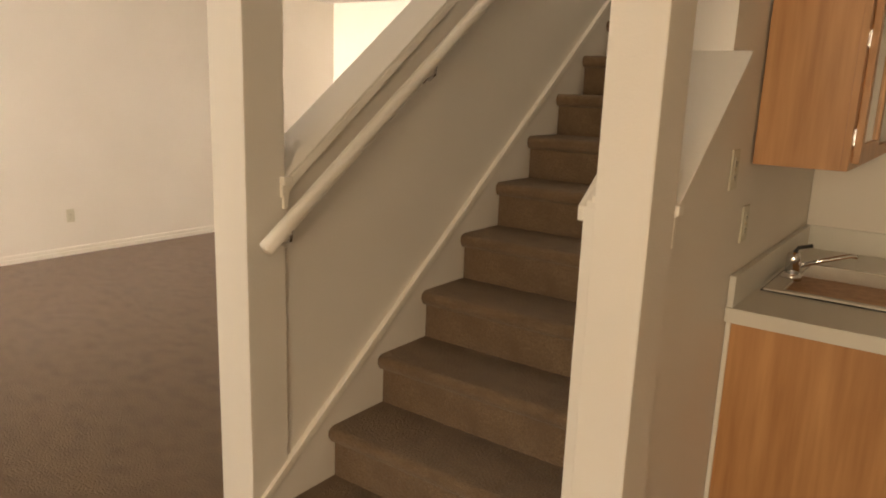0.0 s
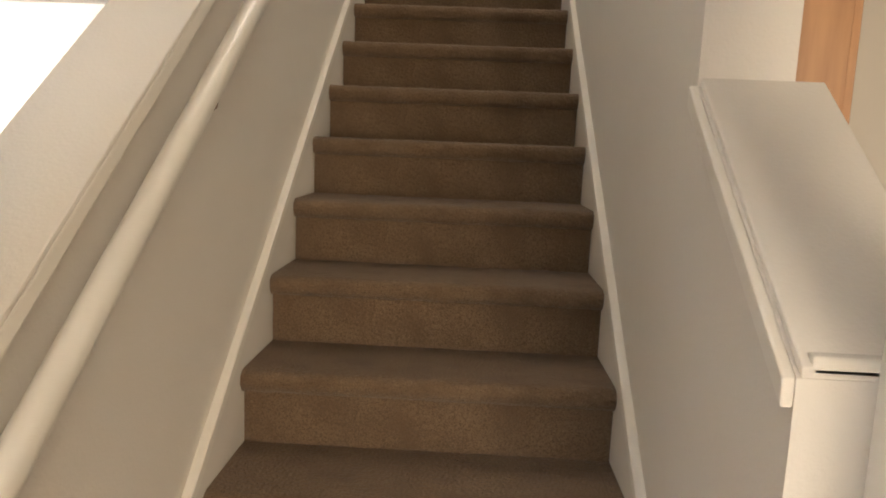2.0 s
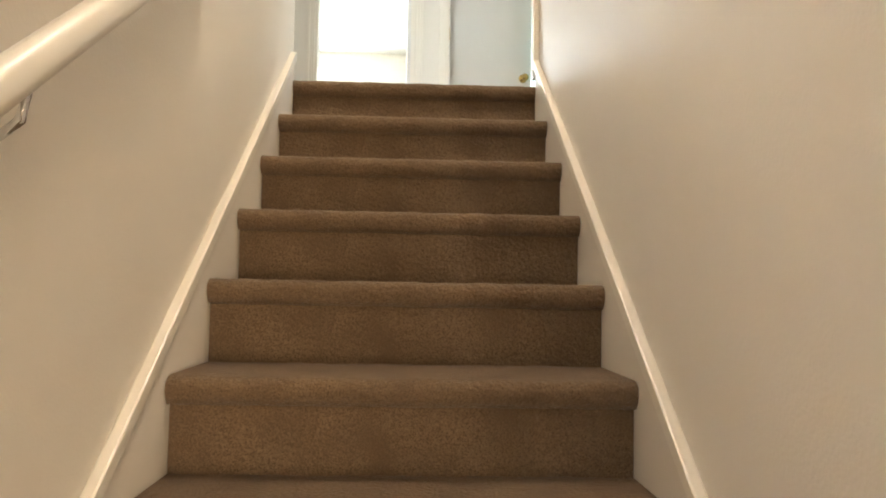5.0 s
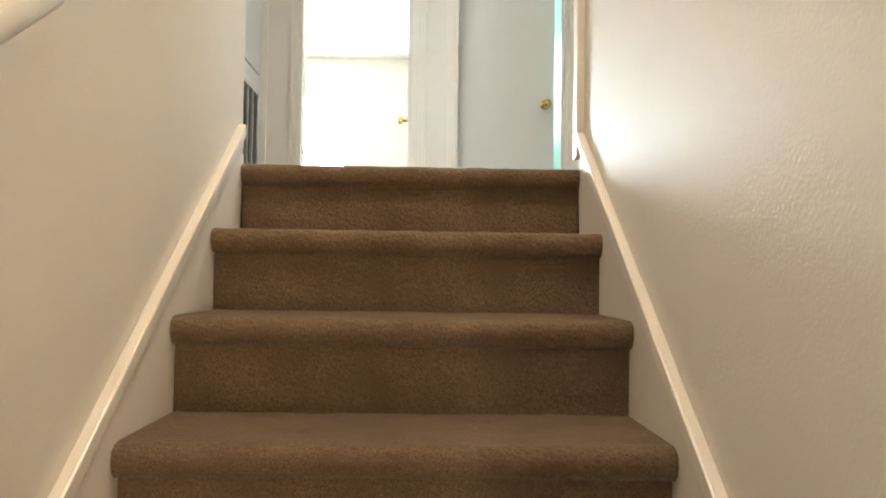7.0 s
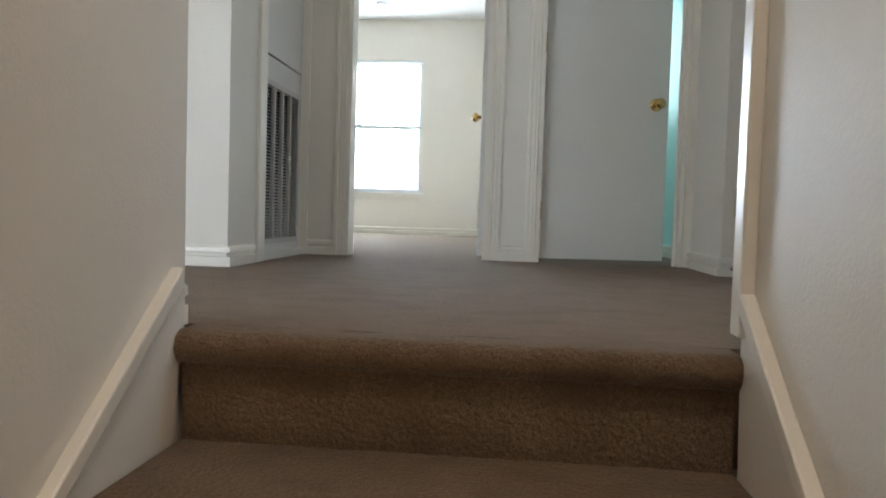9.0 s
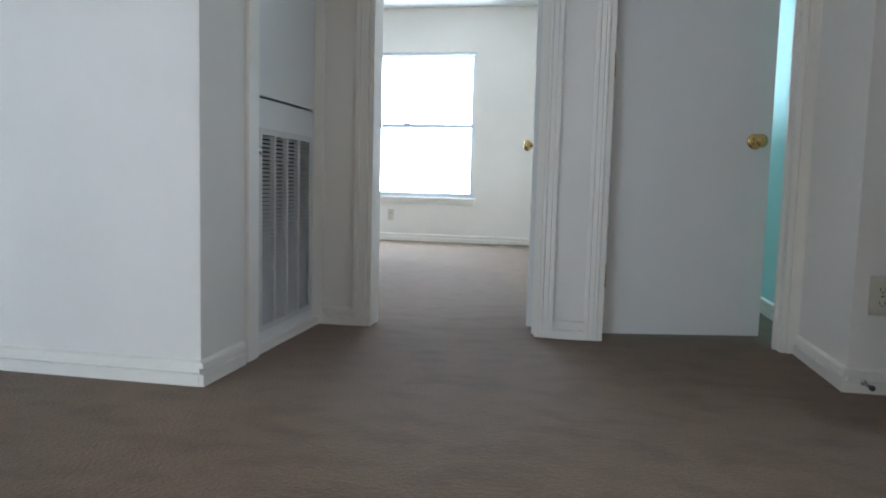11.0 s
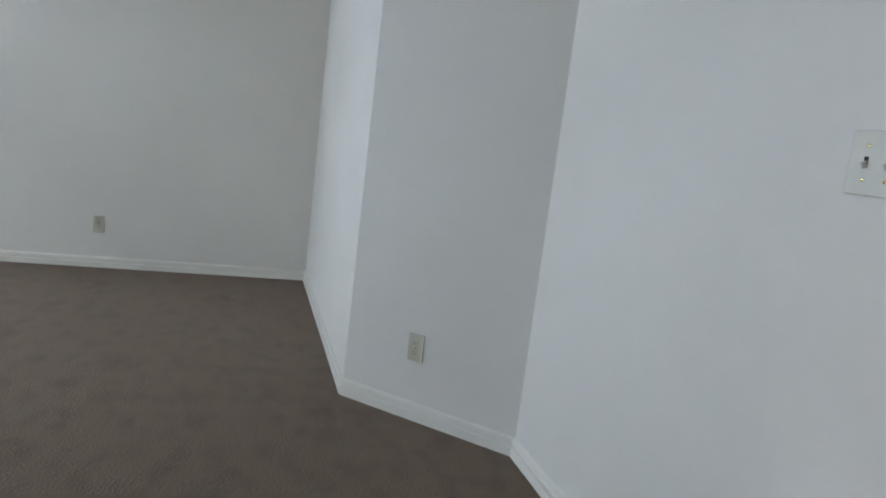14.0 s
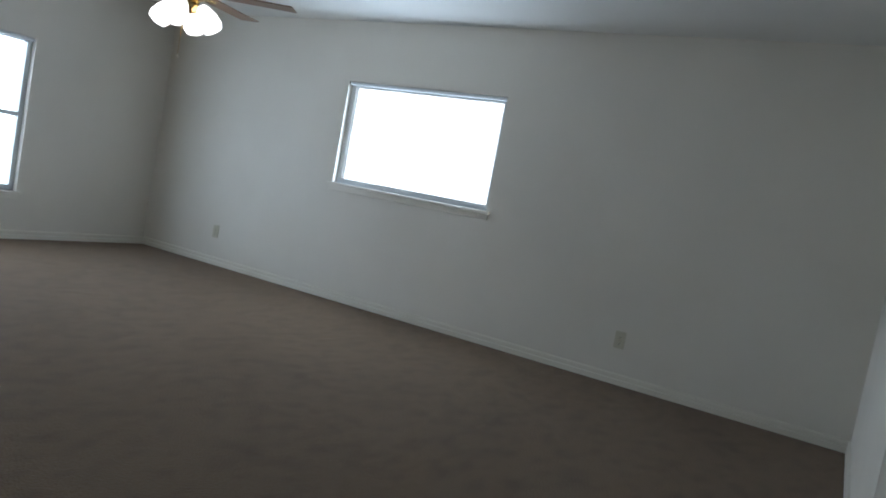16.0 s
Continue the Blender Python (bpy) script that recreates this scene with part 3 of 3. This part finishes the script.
part("light_hub", turned([(0.02, FZ - 0.39), (0.06, FZ - 0.37), (0.06, FZ - 0.31)], (0, 0, 0)), BRASS, fan, smooth=True)
for i in range(5):
    bm = boxes((0.16, -0.065, FZ - 0.262, 0.60, 0.065, FZ - 0.255), bevel=0.002)
    bm.transform(Matrix.Rotation(radians(72 * i + 48), 4, "Z"))
    bl = part("blade", bm, OAK_DARK, fan, "dark wooden blade")
    bm = boxes((0.10, -0.02, FZ - 0.266, 0.22, 0.02, FZ - 0.262))
    bm.transform(Matrix.Rotation(radians(72 * i + 48), 4, "Z"))
    part("blade_iron", bm, BRASS, bl)
for i in range(4):
    bm = turned([(0.02, 0.02), (0.035, 0.0), (0.055, -0.05), (0.062, -0.10), (0.05, -0.13), (0.02, -0.14)], (0, 0, 0))
    bm.transform(Matrix.Rotation(radians(90 * i + 30), 4, "Z") @ Matrix.Translation((0.09, 0, FZ - 0.35)) @ Matrix.Rotation(radians(-35), 4, "Y"))
    part("globe", bm, BULB, fan, "lit frosted glass globe", smooth=True)
part("pull_chain", tube([(0.02, 0, FZ - 0.39), (0.02, 0, FZ - 0.62)], 0.0015, 6), BRASS, fan)
part("chain_ball", turned([(0.001, FZ - 0.645), (0.008, FZ - 0.635), (0.001, FZ - 0.62)], (0.02, 0, 0)), TRIM, fan, smooth=True)

# bedroom ceiling vent and smoke alarm
vent = thing("ceiling_vent", "white metal air vent with slats on the bedroom ceiling", "ceiling vent", place=(-0.145, 5.45, CEIL_UP))
part("frame", boxes((-0.16, -0.16, -0.012, -0.12, 0.16, 0.0), (0.12, -0.16, -0.012, 0.16, 0.16, 0.0), (-0.12, -0.16, -0.012, 0.12, -0.12, 0.0), (-0.12, 0.12, -0.012, 0.12, 0.16, 0.0)), ALU, vent)
# shade between the vent slats is put in as a near-black sheet
part("vent_shade_sheet", boxes((-0.12, -0.12, -0.003, 0.12, 0.12, -0.001)), DARK, vent)
for i in range(9):
    y = -0.105 + 0.026 * i
    part("slat", prism([(y, -0.004), (y + 0.002, -0.004), (y + 0.016, -0.012), (y + 0.014, -0.012)], "x", -0.12, 0.12), ALU, vent)
alarm = tagged(meshed("smoke_alarm", turned([(0.03, CEIL_UP - 0.035), (0.055, CEIL_UP - 0.03), (0.065, CEIL_UP)], (-0.80, 5.9, 0)), VINYL, True), "round white plastic smoke alarm on the ceiling", "smoke alarm")

# flush light on the ceiling over the stair
stair_light = thing("ceiling_light", "round flush ceiling light with a frosted glass bowl", "ceiling light", place=(0.62, -1.0, CEIL_UP))
part("base", turned([(0.02, -0.03), (0.15, -0.028), (0.155, -0.01), (0.155, 0.0)], (0, 0, 0), steps=28), BRASS, stair_light, "thin brass ring", smooth=True)
part("glass_bowl", turned([(0.01, -0.115), (0.07, -0.105), (0.12, -0.075), (0.142, -0.03)], (0, 0, 0), steps=28), BULB, stair_light, "lit frosted glass bowl", smooth=True)

# ---- kitchen corner ----
KX, KY = EAST + 0.003, -2.37       # cabinets start at the stair wall
KD = 0.62
YB = KY + 1.22                    # back wall of the sink run
base_unit = thing("base_cabinet", "oak-veneered base cabinet with a plain end panel", "cabinet")
part("body", boxes((KX + 0.012, KY + 0.02, 0.0, 3.2, YB, 0.86)), OAK, base_unit)
part("scribe_strip", boxes((KX, KY + 0.012, 0.0, KX + 0.014, KY + 0.03, 0.86)), TRIM, base_unit)
SX0, SX1, SY0, SY1 = KX + 0.06, KX + 0.84, KY + 0.30, KY + 0.80
top = thing("worktop", "cream laminate worktop with a raised edge", "worktop")
part("surface", boxes((KX, KY - 0.01, 0.86, SX0, YB, 0.90), (SX1, KY - 0.01, 0.86, 3.2, YB, 0.90), (SX0, KY - 0.01, 0.86, SX1, SY0, 0.90), (SX0, SY1, 0.86, SX1, YB, 0.90)), LAMINATE, top)
part("splashback", boxes((KX, KY - 0.012, 0.90, KX + 0.02, YB, 1.0), (KX + 0.02, YB - 0.02, 0.90, 3.2, YB, 1.0), bevel=0.002), LAMINATE, top)
part("front_edge", boxes((KX, KY - 0.022, 0.855, 3.2, KY - 0.01, 0.902), bevel=0.003), LAMINATE, top)
sink = thing("kitchen_sink", "cream enamel drop-in sink with a dark rim line", "sink")
part("basin", boxes((SX0, SY0, 0.72, SX0 + 0.012, SY1, 0.905), (SX1 - 0.012, SY0, 0.72, SX1, SY1, 0.905), (SX0, SY0, 0.72, SX1, SY0 + 0.012, 0.905), (SX0, SY1 - 0.012, 0.72, SX1, SY1, 0.905), (SX0, SY0, 0.71, SX1, SY1, 0.722), bevel=0.004), ENAMEL, sink)
part("rim", boxes((SX0 - 0.02, SY0 - 0.02, 0.902, SX0 + 0.04, SY1 + 0.02, 0.91), (SX1 - 0.02, SY0 - 0.02, 0.902, SX1 + 0.02, SY1 + 0.02, 0.91), (SX0 + 0.04, SY0 - 0.02, 0.902, SX1 - 0.02, SY0 + 0.012, 0.91), (SX0 + 0.04, SY1 - 0.012, 0.902, SX1 - 0.02, SY1 + 0.02, 0.91), bevel=0.003), ENAMEL, sink)
part("rim_seal", boxes((SX0 - 0.026, SY0 - 0.026, 0.9005, SX1 + 0.026, SY0 - 0.018, 0.904), (SX0 - 0.026, SY1 + 0.018, 0.9005, SX1 + 0.026, SY1 + 0.026, 0.904), (SX0 - 0.026, SY0 - 0.018, 0.9005, SX0 - 0.018, SY1 + 0.018, 0.904)), DARK, sink)
tap = thing("faucet", "chrome single-lever faucet with a long thin spout", "faucet")
TX, TY = SX0 + 0.025, SY0 + 0.20
part("base", turned([(0.034, 0.905), (0.034, 0.92), (0.026, 0.93)], (TX, TY, 0)), CHROME, tap, smooth=True)
part("body", turned([(0.024, 0.928), (0.024, 0.985), (0.021, 1.0), (0.010, 1.006)], (TX, TY, 0)), CHROME, tap, smooth=True)
part("spout", tube([(TX + 0.015, TY, 0.955), (TX + 0.09, TY + 0.02, 0.985), (TX + 0.17, TY + 0.05, 1.01), (TX + 0.19, TY + 0.055, 1.008)], 0.008), CHROME, tap, smooth=True)
part("lever", tube([(TX, TY, 1.003), (TX + 0.01, TY + 0.01, 1.02), (TX + 0.05, TY + 0.03, 1.03)], 0.007), BLACK, tap, smooth=True)
upper = thing("wall_cabinet", "honey oak wall cabinet with a glazed door", "cabinet")
UX, U0, U1 = KX + 0.004, KY + 0.09, 1.335
UE = UX + 0.235
part("side_panel", boxes((UX, U0 - 0.02, U1, UE, U0, 2.28), bevel=0.001), OAK, upper, "plain oak end panel")
part("carcase", boxes((UX, U0, U1, UE, YB, U1 + 0.02), (UX, U0, 2.26, UE, YB, 2.28), (UX, U0, U1 + 0.02, UX + 0.012, YB, 2.26), (UX, U0, 1.80, UE - 0.02, YB, 1.815)), OAK, upper)
part("face_frame", boxes((UE, U0 - 0.02, U1, UE + 0.019, U0 + 0.04, 2.28), (UE, U0 + 0.04, U1, UE + 0.019, YB, U1 + 0.045), (UE, U0 + 0.04, 2.235, UE + 0.019, YB, 2.28), bevel=0.0015), OAK, upper)
ud = part("glazed_door", boxes((UE + 0.02, U0 + 0.03, U1 + 0.02, UE + 0.04, U0 + 0.085, 2.25), (UE + 0.02, U0 + 0.44, U1 + 0.02, UE + 0.04, U0 + 0.495, 2.25), (UE + 0.02, U0 + 0.085, U1 + 0.02, UE + 0.04, U0 + 0.44, U1 + 0.075), (UE + 0.02, U0 + 0.085, 2.195, UE + 0.04, U0 + 0.44, 2.25), bevel=0.003), OAK, upper, "oak door frame")
g = part("pane", boxes((UE + 0.027, U0 + 0.085, U1 + 0.075, UE + 0.031, U0 + 0.44, 2.195)), GLASS, ud, "clear glass pane")
g.visible_shadow = False
for z in (U1 + 0.07, U1 + 0.34):
    part("hinge", boxes((UE + 0.018, U0 + 0.012, z, UE + 0.024, U0 + 0.034, z + 0.05), bevel=0.002), CHROME, ud, "small bright hinge")
outlet("wall_outlet", (KX + 0.86, YB, 1.13), -90, "ivory duplex outlet above the worktop")
outlet("light_switch", (KX - 0.002, -2.488, 1.33), 0, "ivory switch plate on the kitchen side of the stair wall", 1)
outlet("light_switch", (KX - 0.002, -2.289, 1.15), 0, "ivory switch plate on the kitchen side of the stair wall", 1)
setting("wall_kitchen_back", boxes((KX, YB, 0, X1, YB + 0.1, CEIL_LOW)), WALL, "beige painted kitchen wall", "wall")

stop = thing("door_stop", "small spring door stop with a dark rubber tip on the baseboard", "door stop")
part("spring", tube([(1.41 + 0.005 * math.cos(i * 1.1), EY - 0.016 - 0.0011 * i, ZL + 0.034 + 0.005 * math.sin(i * 1.1)) for i in range(52)], 0.0012, 6), CHROME, stop, smooth=True)
part("tip", turned([(0.004, -0.012), (0.008, -0.010), (0.008, 0.0), (0.005, 0.002)], (1.41, EY - 0.072, ZL + 0.034), "y", 12), BLACK, stop, "dark rubber tip", smooth=True)
part("screw_base", turned([(0.009, 0.0), (0.009, 0.006), (0.004, 0.008)], (1.41, EY - 0.02, ZL + 0.034), "y", 12), CHROME, stop, smooth=True)
outlet("light_switch", (-4.40, Y1, 1.27), -90, "white switch plate on the living-room wall", 1)
